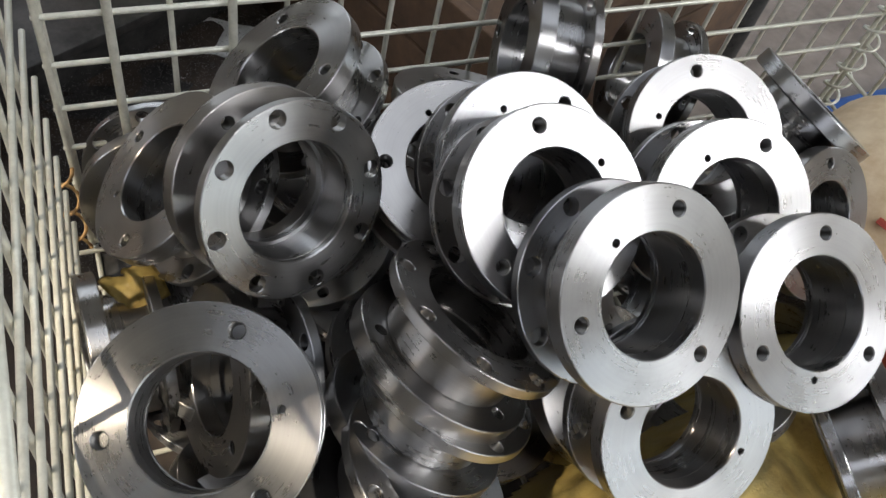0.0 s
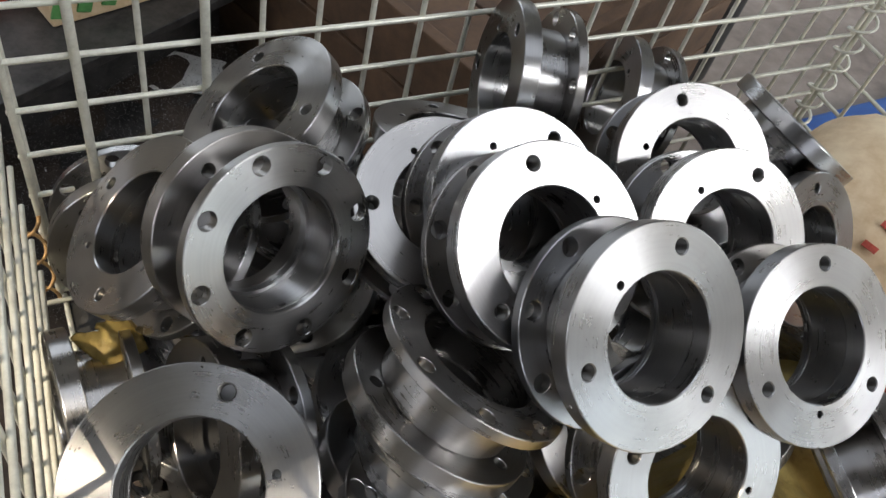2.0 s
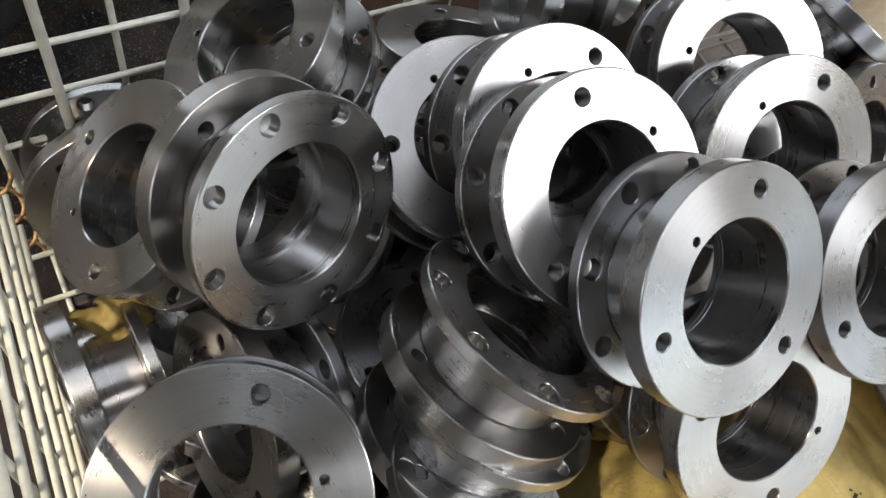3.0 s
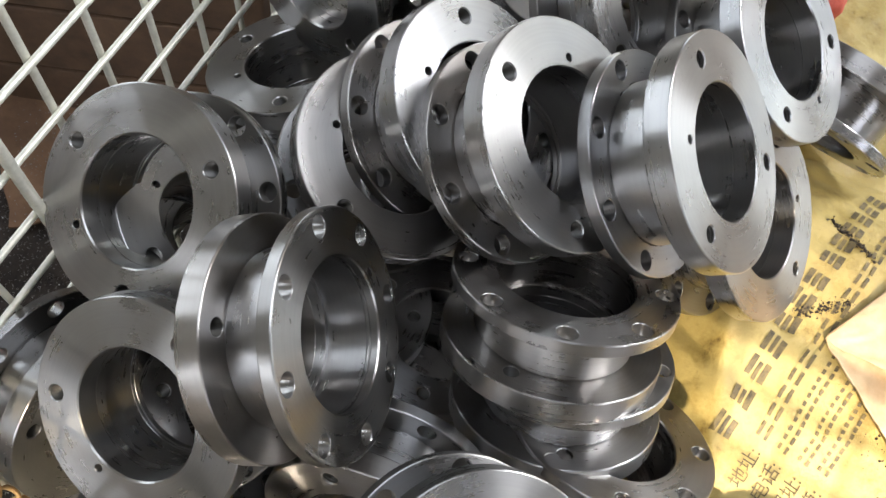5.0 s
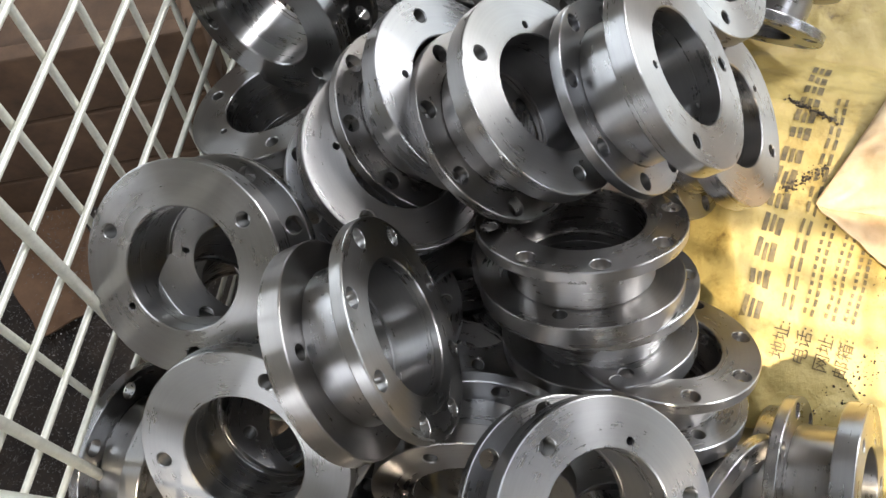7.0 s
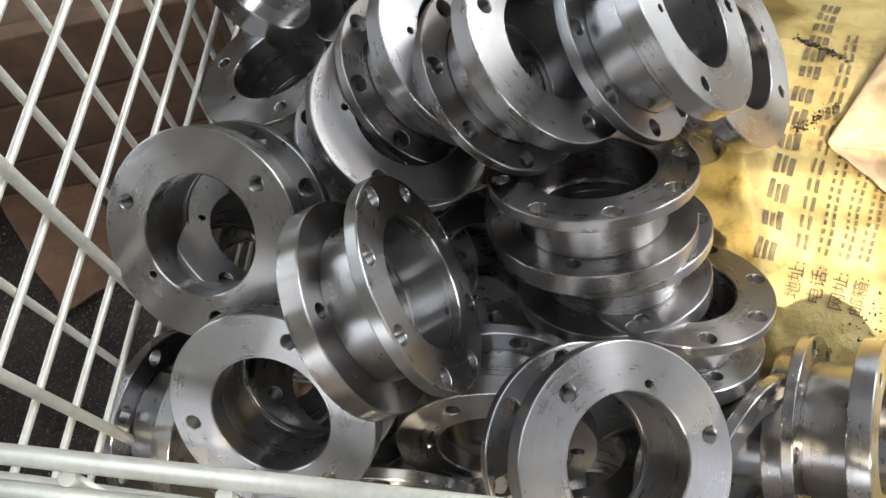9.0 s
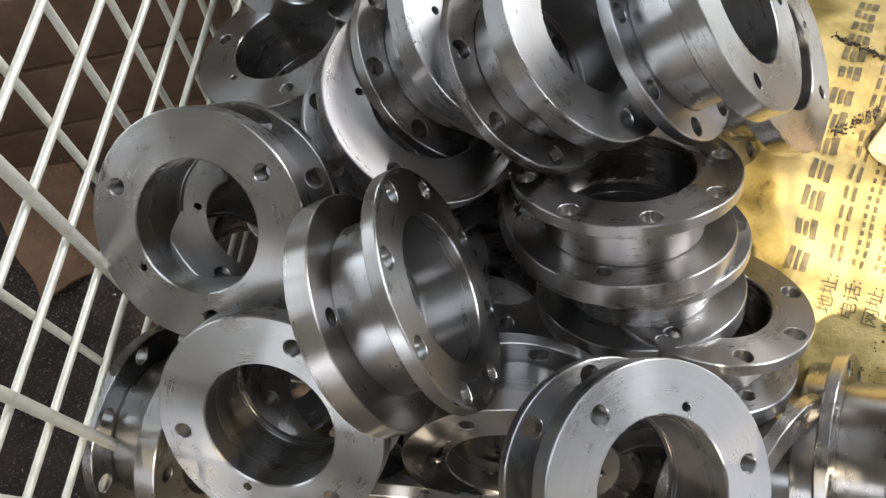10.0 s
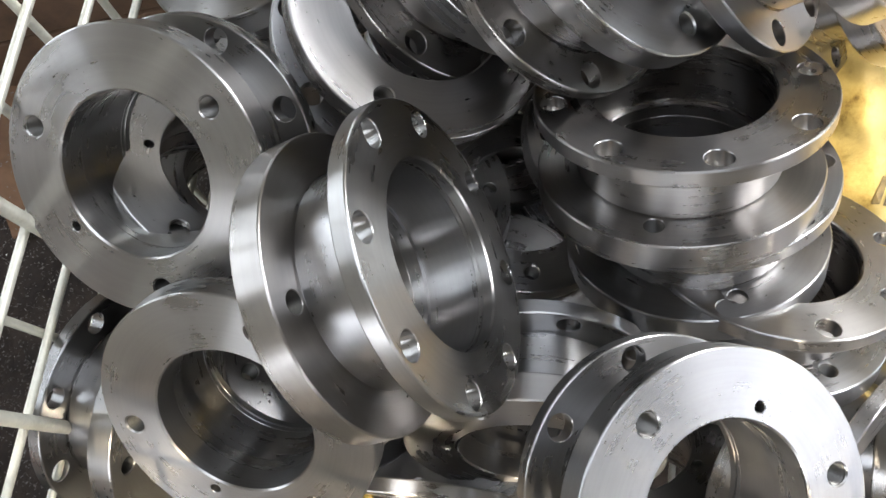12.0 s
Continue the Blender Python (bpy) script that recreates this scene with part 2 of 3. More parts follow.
def make_flange():
    thing = tagged(new("steel_flange"), category="flange", group="flanges in the wire basket")
    taps = [(*on_circle(TAP_C, 120 * k), TAP_R) for k in range(3)]
    thick = part("thick_plate", plate_bm(RA, BORE, 0.0, -TA, taps + [(*on_circle(PIN_C, 58.5), PIN_R)]), STEEL, thing)
    tm = mesh_of("thread", thread_bm(), THREAD)
    for x, y, _ in taps:
        part("thread", tm, parent=thick, place=Matrix.Translation((x, y, 0)), label="tapped hole with thread, its shade put into a dark colour")
    bm = bmesh.new()
    lo = -LENGTH + TB
    u = 0.0011
    outer = [(BORE_B, lo - 0.0004), (NECK - u, lo - 0.0004), (NECK - u, lo + 0.0008), (NECK, lo + 0.0014), (NECK, -TA - 0.0014), (NECK - u, -TA - 0.0008), (NECK - u, -TA + 0.0004)]
    inner = [(NECK - u, -TA + 0.0004), (BORE, -TA + 0.0004), (BORE, -LENGTH + STEP), (BORE_B, -LENGTH + STEP), (BORE_B, lo - 0.0004)]
    strip(bm, [ring_pts(q, h, SEG) for q, h in outer + inner[1:]])
    part("neck", weld(bm), STEEL, thing)
    bolts = [(*on_circle(BOLT_C, 1.6 + 45 * k), BOLT_R) for k in range(8)]
    part("thin_plate", plate_bm(RB, BORE_B, lo, -LENGTH, bolts, True), STEEL, thing)
    return thing


def flange_pose(place, axis, spin):
    n = Vector(axis).normalized()
    h = Vector((0, 0, 1)) if abs(n.z) < 0.9 else Vector((1, 0, 0))
    x = h.cross(n).normalized()
    y = n.cross(x)
    c, s = math.cos(radians(spin)), math.sin(radians(spin))
    m = Matrix((c * x + s * y, -s * x + c * y, n)).transposed().to_4x4()
    m.translation = place
    return m


PATTERN = []


def place_flange(place, axis, spin, label, twist=0.0):
    """twist: how far the bolt holes of the thin plate are turned against the tapped ones."""
    m = flange_pose(place, axis, spin)
    if PATTERN:
        ob = copy_thing(PATTERN[0], m)
    else:
        ob = make_flange()
        ob.matrix_basis = m
        PATTERN.append(ob)
    if twist:
        for child in ob.children:
            if child.name.startswith("thin_plate"):
                child.matrix_basis = pose(0, 0, 0, 0, 0, twist)
    return tagged(ob, label)


place_flange((0.1296, -0.1788, -0.0215), (-0.285, 0.844, -0.454), 313.6, "turned steel flange, eight-hole plate outward, leaning on others")
place_flange((0.3377, -0.3877, 0.0513), (0.067, -0.702, 0.709), 61.7, "bright turned steel flange leaning outward near the pile top")
place_flange((0.1712, -0.0704, -0.0118), (-0.598, 0.182, 0.781), 176.6, "grey turned steel flange resting against the wire panel")
place_flange((0.0626, -0.1318, -0.0509), (-0.685, 0.133, 0.716), 204.0, "oil-stained turned steel flange propped in the basket corner")
place_flange((0.0505, -0.3638, -0.0171), (-0.218, -0.392, 0.894), 322.4, "scuffed turned steel flange with fingerprints, lying face up")
place_flange((0.3115, -0.2985, 0.0409), (0.025, -0.601, 0.799), 331.6, "bright turned steel flange leaning in the middle of the row")
place_flange((0.2218, -0.3420, -0.0688), (-0.531, -0.163, -0.831), 238.8, "turned steel flange lying on another, eight-hole plate up", 33.5)
place_flange((0.3255, -0.2382, 0.0133), (0.017, -0.621, 0.783), 47.6, "bright turned steel flange in the leaning row", 27.5)
place_flange((0.2864, -0.2004, -0.0175), (-0.072, -0.400, 0.914), 136.2, "bright turned steel flange at the start of the leaning row")
place_flange((0.2020, -0.3646, -0.1197), (-0.492, -0.199, -0.847), 330.9, "turned steel flange at the bottom of a stack")
place_flange((0.1688, -0.4097, -0.1493), (-0.553, -0.040, -0.832), 303.4, "turned steel flange lying on the yellow sack")
place_flange((0.3788, -0.4515, -0.0495), (-0.053, -0.716, 0.696), 272.8, "turned steel flange standing on the yellow sack")
place_flange((0.4861, -0.4138, 0.0119), (0.007, -0.629, 0.777), 196.0, "bright turned steel flange beside the yellow sack")
place_flange((0.4746, -0.3126, 0.0096), (-0.095, -0.672, 0.735), 60.1, "bright turned steel flange in the rear row")
place_flange((0.5223, -0.2166, -0.0143), (-0.199, -0.601, 0.774), 105.2, "bright turned steel flange at the rear of the pile")
place_flange((0.3945, -0.0681, -0.0212), (-0.940, 0.324, 0.102), 87.0, "dark turned steel flange standing upright near the wire panel")
place_flange((0.3592, -0.0761, -0.0703), (0.184, 0.336, 0.924), 170.9, "dark oily turned steel flange by the wire panel")
place_flange((0.6997, -0.1771, -0.0369), (0.568, 0.036, 0.823), 59.7, "dark steel flange tipped over beside the sack")
place_flange((0.5772, -0.4878, -0.0780), (0.779, -0.197, 0.595), 20.0, "turned steel flange tipped on the sack")
place_flange((0.0698, -0.2832, -0.1231), (-0.949, -0.034, 0.314), 122.6, "dark turned steel flange lying under the leaning ones")
place_flange((0.1128, -0.4362, -0.1904), (0.476, 0.759, -0.445), 66.9, "turned steel flange lying on its side by the sack")
place_flange((0.1120, -0.5745, -0.1452), (-0.151, -0.850, 0.504), 303.8, "turned steel flange standing on edge by the sack")
place_flange((0.1200, -0.5350, -0.2030), (-0.151, -0.850, 0.504), 80.0, "turned steel flange wedged beside another on the sack")
place_flange((0.0701, -0.0669, -0.1699), (-0.129, -0.970, 0.204), 10.0, "turned steel flange on its side by the wire panel")
place_flange((0.5889, -0.0199, -0.1210), (-0.905, 0.379, 0.192), 20.0, "turned steel flange tipped behind the leaning row")
place_flange((0.6435, -0.2964, -0.0760), (0.200, -0.750, 0.620), 75.0, "turned steel flange half hidden beside the sack")
place_flange((-0.0180, -0.2076, -0.1870), (-0.995, -0.047, 0.089), 1.0, "turned steel flange standing on edge against the wire panel")
# buried fillers: flanges added to plug gaps and keep light out of the pile
place_flange((0.100, -0.230, -0.190), (0.25, 0.20, 0.93), 20, "turned steel flange added as filler to darken gaps in the pile")
place_flange((0.300, -0.330, -0.190), (0.10, -0.20, 0.97), 70, "turned steel flange added as filler to darken gaps in the pile")
place_flange((0.200, -0.130, -0.190), (-0.30, 0.10, 0.95), 110, "turned steel flange added as filler to darken gaps in the pile")
place_flange((0.400, -0.210, -0.170), (0.10, -0.30, 0.95), 200, "turned steel flange added as filler to darken gaps in the pile")
place_flange((0.250, -0.262, -0.200), (0.20, -0.10, 0.97), 40, "turned steel flange added as filler to darken gaps in the pile")
place_flange((0.070, -0.400, -0.200), (0.05, -0.10, 0.99), 200, "turned steel flange added as filler to darken gaps in the pile")
place_flange((0.400, -0.360, -0.160), (0.20, -0.50, 0.85), 10, "turned steel flange added as filler to darken gaps in the pile")
place_flange((0.480, -0.120, -0.150), (0.00, -0.30, 0.95), 10, "turned steel flange added as filler to darken gaps in the pile")
place_flange((0.300, -0.100, -0.200), (0.20, 0.10, 0.97), 10, "turned steel flange added as filler to darken gaps in the pile")
place_flange((0.216, -0.085, -0.100), (0.30, -0.50, 0.81), 10, "dark turned steel flange under the leaning ones")
place_flange((0.116, -0.155, -0.170), (0.30, -0.45, 0.84), 80, "dark turned steel flange under the leaning ones")
place_flange((0.090, -0.350, -0.222), (0.60, 0.25, 0.70), 80, "dark turned steel flange under the leaning ones")
place_flange((0.450, -0.300, -0.100), (0.20, -0.70, 0.68), 80, "dark turned steel flange under the leaning ones")
place_flange((0.6, -0.35, -0.17), (-0.3, 0.3, 0.9), 30, "turned steel flange added as filler to darken gaps in the pile")
place_flange((0.56, -0.22, -0.15), (0.1, -0.4, 0.9), 120, "turned steel flange added as filler to darken gaps in the pile")
place_flange((0.36, -0.25, -0.1), (-0.1, -0.6, 0.75), 10, "turned steel flange added as filler to darken gaps in the pile")
place_flange((0.148, -0.085, -0.225), (0.12, 0.08, 0.99), 50, "turned steel flange added as filler to darken gaps in the pile")
place_flange((0.245, -0.060, -0.195), (0.25, -0.30, 0.92), 25, "turned steel flange added as filler to darken gaps in the pile")
place_flange((0.320, -0.235, -0.215), (0.08, -0.10, 0.99), 35, "turned steel flange added as filler to darken gaps in the pile")
place_flange((0.170, -0.250, -0.225), (-0.10, 0.12, 0.98), 95, "turned steel flange added as filler to darken gaps in the pile")
place_flange((0.240, -0.180, -0.205), (0.15, 0.05, 0.98), 15, "turned steel flange added as filler to darken gaps in the pile")
place_flange((0.51, -0.38, -0.17), (-0.3, 0.35, 0.9), 60, "turned steel flange added as filler to darken gaps in the pile")



# ---- setting: floor, and unseen walls and roof added around the light ----
def uneven_floor():
    bm = bmesh.new()
    bmesh.ops.create_grid(bm, x_segments=110, y_segments=110, size=7.2)
    for v in bm.verts:
        v.co.z = 0.006 * noise.noise(v.co * 1.7) + 0.003 * noise.noise(v.co * 6)
    for f in bm.faces:
        f.smooth = True
    return bm


tagged(part("floor", uneven_floor(), CONCRETE, place=Matrix.Translation((0, 0, FLOOR))), "worn dusty brown concrete workshop floor", kind="structure")


def holed_slab(name, lo, hi, axis, holes, mat, label):
    """A slab with rectangular openings (a0, b0, a1, b1) right through it, along the given thin axis."""
    a, b = [k for k in range(3) if k != axis]
    cuts = lambda k, n: sorted({lo[k], hi[k], *[h[n] for h in holes], *[h[n + 2] for h in holes]})
    bm = bmesh.new()
    ca, cb = cuts(a, 0), cuts(b, 1)
    for a0, a1 in zip(ca, ca[1:]):
        for b0, b1 in zip(cb, cb[1:]):
            ma, mb = (a0 + a1) / 2, (b0 + b1) / 2
            if any(h[0] < ma < h[2] and h[1] < mb < h[3] for h in holes):
                continue
            size, mid = [0, 0, 0], [0, 0, 0]
            size[axis], mid[axis] = hi[axis] - lo[axis], (hi[axis] + lo[axis]) / 2
            size[a], mid[a], size[b], mid[b] = a1 - a0, ma, b1 - b0, mb
            bmesh.ops.create_cube(bm, size=1.0, matrix=Matrix.Translation(mid) @ Matrix.Diagonal((*size, 1)))
    bmesh.ops.remove_doubles(bm, verts=bm.verts[:], dist=1e-5)
    seen = {}
    for f in bm.faces[:]:
        seen.setdefault(tuple(round(v, 3) for v in f.calc_center_median()), []).append(f)
    bmesh.ops.delete(bm, geom=[f for fs in seen.values() if len(fs) > 1 for f in fs], context="FACES_ONLY")
    return tagged(part(name, bm, mat), label, kind="structure")


# unseen shell that blocks light; wall openings sit at the added lamps
holed_slab("added_wall_north", (-7, 5.0, FLOOR), (6, 5.2, 4.6), 1, [(-1.5, 1.0, 3.5, 2.9)], WALL, "unseen dusty plastered wall added with an opening for the north lamp")
holed_slab("added_wall_west", (-7.2, -6.0, FLOOR), (-7.0, 5.2, 4.6), 0, [(-2.2, 1.8, 4.4, 4.4)], WALL, "unseen dusty plastered wall added with an opening for the west lamp")
holed_slab("added_wall_east", (6, -6, FLOOR), (6.2, 5.2, 4.6), 0, [(-0.9, -0.3, 1.7, 1.7)], WALL, "unseen dusty plastered wall added with an opening for the east lamp")
holed_slab("added_wall_south", (-7.2, -6.2, FLOOR), (6.2, -6.0, 4.6), 1, [(-3.4, 1.5, -0.4, 3.1), (1.4, -0.35, 5.8, 2.05)], WALL, "unseen dusty plastered wall added with openings for two lamps")
# the last two openings only cut the sun into patches on sack and corner
holed_slab("added_ceiling", (-7.2, -6.2, 4.6), (6.2, 5.2, 4.8), 2, [(1.6, -5.0, 2.45, -3.6), (3.25, -5.8, 5.8, -3.6), (-1.0, -1.7, 2.4, 0.7), (-4.74, -1.84, -4.21, -1.33), (-5.03, -1.28, -4.54, -0.94)], ROOF, "unseen grey roof added, with openings that shape the sun patches")


# ---- wire basket ----
PITCH, R_WIRE, TOP = 0.05, 0.0027, 0.25
BACK_X, FRONT_Y = 0.985, -0.80


def rod_mesh(name, length, r, mat, seg=10):
    """A wire along z from 0 to length with rounded ends."""
    bm = bmesh.new()
    strip(bm, [ring_pts(r * 0.5, -r * 0.5, seg), ring_pts(r, 0, seg), ring_pts(r, length, seg), ring_pts(r * 0.5, length + r * 0.5, seg)])
    for h, up in ((-r * 0.5, False), (length + r * 0.5, True)):
        v = [bm.verts.new(p) for p in ring_pts(r * 0.5, h, seg)]
        bm.faces.new(v if up else v[::-1])
    return mesh_of(name, bm, mat)


def spiral_bm(length, radius, r, turns, seg=14, sides=6):
    bm = bmesh.new()
    prev, total = None, turns * seg
    for i in range(total + 1):
        a = 2 * math.pi * i / seg
        c = Vector((radius * math.cos(a), radius * math.sin(a), length * i / total))
        out, ax = Vector((math.cos(a), math.sin(a), 0)), Vector((0, 0, 1))
        ring = [bm.verts.new(c + r * (math.cos(2 * math.pi * k / sides) * out + math.sin(2 * math.pi * k / sides) * ax)) for k in range(sides)]
        if prev:
            for k in range(sides):
                bm.faces.new((prev[k], prev[(k + 1) % sides], ring[(k + 1) % sides], ring[k])).smooth = True
        prev = ring
    return bm


def wire_panel(basket, name, origin, along, width, uprights, rows, behind, heavy=False):
    """A welded panel in the plane of along and z: border rods as the part, wires as its pieces."""
    along = Vector(along).normalized()
    side = along.cross(Vector((0, 0, 1)))
    m = Matrix((along, side, Vector((0, 0, 1)))).transposed().to_4x4()
    m.translation = origin
    height = TOP - BASE
    bm = bmesh.new()
    strip(bm, [ring_pts(0.0034, 0, 10, -0.003, 0.0), ring_pts(0.0034, height, 10, -0.003, 0.0)])
    panel = part(name, bm, WIRE, basket, place=m)
    part("border_rod", rod_mesh("border_rod", height, 0.0034, WIRE), parent=panel, place=pose(width + 0.003, 0, 0))
    up = rod_mesh("upright_wire", height, R_WIRE, WIRE)
    lie = rod_mesh("cross_wire", width + 0.012, R_WIRE, WIRE)
    thick = rod_mesh("upright_wire", height, R_WIRE * 1.5, WIRE)
    for k, x in enumerate(uprights):
        part("upright_wire", thick if heavy and k in (1, 3) else up, parent=panel, place=pose(x, (-1 if heavy and k in (1, 3) else 1) * behind * R_WIRE * 1.9, 0))
    for z in rows:
        part("cross_wire", lie, parent=panel, place=pose(-0.006, 0, z - BASE, 0, 90, 0))
    return panel


basket = tagged(new("wire_basket"), "galvanised welded wire mesh basket holding steel flanges", "wire basket")
rows = [PITCH * k for k in range(-5, 6)] + [BASE + 0.004]
wire_panel(basket, "back_panel", (0, 0, BASE), (1, 0, 0), BACK_X, [PITCH * k for k in range(0, 20)], rows, -1, True)


def left_x(y, z):
    """The left panel leans out low down and is straight at its top rail."""
    straight = max(0.0, min(1.0, (z - 0.085) / 0.15))
    return -0.016 + 0.058 * y * (1 - straight) + 0.004 * straight


def bent_rod(points, r, seg=10):
    bm = bmesh.new()
    rings = []
    for k, p in enumerate(points):
        d = (points[min(k + 1, len(points) - 1)] - points[max(k - 1, 0)]).normalized()
        a = d.orthogonal().normalized()
        b = d.cross(a)
        rings.append([p + r * (math.cos(2 * math.pi * i / seg) * a + math.sin(2 * math.pi * i / seg) * b) for i in range(seg)])
    loops = [[bm.verts.new(p) for p in ring] for ring in rings]
    for a, b in zip(loops, loops[1:]):
        best = min(range(seg), key=lambda s: (a[0].co - b[s].co).length)
        for i in range(seg):
            j = (i + 1) % seg
            bm.faces.new((a[i], a[j], b[(j + best) % seg], b[(i + best) % seg])).smooth = True
    bm.faces.new(loops[0][::-1])
    bm.faces.new(loops[-1])
    return bm


LEFT_TOP = 0.235
left = part("left_panel", bent_rod([Vector((left_x(y, LEFT_TOP), y, LEFT_TOP)) for y in (0.0, FRONT_Y)], 0.0034), WIRE, basket)
part("border_rod", bent_rod([Vector((left_x(y, LEFT_TOP) - 0.0105, y, LEFT_TOP - 0.003)) for y in (0.0, FRONT_Y)], 0.0034), WIRE, left)
for k in range(-5, 5):
    z = -0.015 + PITCH * k
    part("cross_wire", bent_rod([Vector((left_x(y, z), y, z)) for y in (0.004, FRONT_Y)], R_WIRE), WIRE, left)
for k in range(1, 17):
    y = -PITCH * k
    part("upright_wire", bent_rod([Vector((left_x(y, z) - 0.005, y, z)) for z in (BASE, 0.085, LEFT_TOP)], R_WIRE), WIRE, left)
wire_panel(basket, "right_panel", (BACK_X + 0.012, -0.006, BASE), (0.0, -1, 0), -FRONT_Y, [PITCH * k for k in range(1, 17)], rows, 1)
wire_panel(basket, "front_panel", (0.03, FRONT_Y, BASE), (1, 0, 0), BACK_X - 0.03, [PITCH * k for k in range(1, 19)], rows[:-4] + rows[-1:], 1)
bm = bmesh.new()
for k in range(17):
    strip(bm, [[(x, -0.01 - PITCH * 0.97 * k + R_WIRE * math.cos(a), BASE + R_WIRE * math.sin(a)) for a in [2 * math.pi * i / 8 for i in range(8)]] for x in (-0.02, BACK_X)])
for k in range(20):
    strip(bm, [[(PITCH * k + R_WIRE * math.cos(a), y, BASE - 0.005 + R_WIRE * math.sin(a)) for a in [2 * math.pi * i / 8 for i in range(8)]] for y in (0.0, FRONT_Y)])
part("bottom_mesh", bm, WIRE, basket)
for x, y in ((0.03, -0.04), (0.94, -0.04), (0.04, -0.76), (0.94, -0.76)):
    part("foot", box_bm(0.06, 0.06, BASE - FLOOR - 0.006, 0.004), DARK_METAL, basket, place=Matrix.Translation((x, y, (BASE + FLOOR) / 2 - 0.003)))
part("corner_spiral", spiral_bm(TOP - BASE, 0.015, 0.0023, 17), WIRE, basket, "coiled hinge wire", Matrix.Translation((BACK_X + 0.008, -0.004, BASE)))
part("corner_spiral", spiral_bm(0.13, 0.009, 0.0021, 3), RUST, basket, "rusty coiled hinge wire", Matrix.Translation((-0.013, -0.008, BASE)))


# ---- sacks under the pile ----
def sack_height(x, y):
    """Height of the crumpled yellow sack over the plan."""
    side = max(0.0, min(1.0, (-0.41 - y + 0.30 * (x - 0.25)) / 0.08))
    side = max(side, max(0.0, min(1.0, (x - 0.50) / 0.1)) * max(0.0, min(1.0, (-0.44 - y) / 0.08)))
    base = float(np.interp(x, (0.12, 0.17, 0.232, 0.26, 0.284, 0.311, 0.341, 0.382, 0.431, 0.483, 0.55), (-0.225, -0.195, -0.169, -0.16, -0.147, -0.137, -0.126, -0.118, -0.114, -0.135, -0.172)))
    base = -0.285 + (base + 0.285) * side
    base += 0.13 * math.exp(-((x - 0.045) ** 2 + (y + 0.165) ** 2) / 0.0016)
    p = Vector((x, y, 0))
    fold = 0.006 * (1 - min(1.0, abs(noise.noise(p * 11 + Vector((7, 2, 0)))) * 6)) * max(0.0, noise.noise(p * 5) + 0.35)
    return base + 0.006 * noise.noise(p * 6) + 0.005 * abs(noise.noise(p * 14 + Vector((3, 1, 0)))) + 0.0025 * noise.noise(p * 45) + fold


def sack_bm():
    bm = bmesh.new()
    nx, ny, x0, x1, y0, y1 = 250, 190, 0.02, 0.94, -0.78, -0.02
    grid = []
    for i in range(nx + 1):
        x = x0 + (x1 - x0) * i / nx
        col = []
        for j in range(ny + 1):
            y = y0 + (y1 - y0) * j / ny
            d = min(x - x0, x1 - x, y - y0, y1 - y)
            z = sack_height(x, y) - 0.10 * max(0.0, 1 - d / 0.06) ** 2
            col.append(bm.verts.new((x, y, z)))
        grid.append(col)
    for i in range(nx):
        for j in range(ny):
            bm.faces.new((grid[i][j], grid[i + 1][j], grid[i + 1][j + 1], grid[i][j + 1])).smooth = True
    # nothing of it shows under the pile
    bmesh.ops.delete(bm, geom=[f for f in bm.faces if max(v.co.z for v in f.verts) < -0.262], context="FACES")
    bmesh.ops.solidify(bm, geom=bm.faces[:], thickness=0.0012)
    return bm


sack = tagged(part("yellow_sack", sack_bm(), SACK), "crumpled dirty yellow plastic sack lining the basket", "sack")


def on_sack(x, y, lift=0.0012):
    return Vector((x, y, sack_height(x, y) + lift))


TEXT_O, TEXT_X, TEXT_Y = Vector((0.2642, -0.4948)), Vector((0.9862, -0.1656)), Vector((0.1656, 0.9862))


def printed_at(u, v, lift=0.0012):
    """A point of the print: u along the lines, v across them, bent as the sack sags."""
    bend = 0.07 * u - 0.65 * u * u if u > 0 else 0.0
    return on_sack(*(TEXT_O + TEXT_X * u + TEXT_Y * (v + bend)), lift)


def print_bar(name, u, v, w, h, mat=INK):
    """A printed bar on the sack: u along the lines of print, v across them."""
    bm = bmesh.new()
    nu, nv = max(2, int(w / 0.004)), max(1, int(h / 0.004))
    grid = [[bm.verts.new(printed_at(u + w * i / nu, v + h * j / nv)) for j in range(nv + 1)] for i in range(nu + 1)]
    for i in range(nu):
        for j in range(nv):
            bm.faces.new((grid[i][j], grid[i + 1][j], grid[i + 1][j + 1], grid[i][j + 1]))
    return part(name, bm, mat, sack)


# the maker's name: plain bars in its size
for k in range(13):
    u = 0.0221 * k - 0.0078
    print_bar("print_bar", u, -0.0083, 0.0155 - 0.002 * (k % 3 == 0), 0.0050)
    print_bar("print_bar", u + 0.001 * (k % 2), -0.0014, 0.0140 - 0.002 * (k % 4 == 1), 0.0032)
    print_bar("print_bar", u + 0.001 * (k % 3), 0.0040, 0.0150 - 0.002 * (k % 3 == 1), 0.0044)
# the small lines: address, number and links as bars
for v, first, pitch, count, w in ((-0.0265, 0.0055, 0.0153, 14, 0.0115), (-0.0450, 0.0065, 0.0069, 13, 0.0048), (-0.0634, 0.0085, 0.0062, 12, 0.0044), (-0.0795, 0.0105, 0.0058, 11, 0.0042)):
    for k in range(count):
        u = first + pitch * k
        print_bar("print_bar", u, v - 0.0052, w, 0.0026)
        print_bar("print_bar", u + 0.0006, v + 0.0014, w - 0.001, 0.0026)


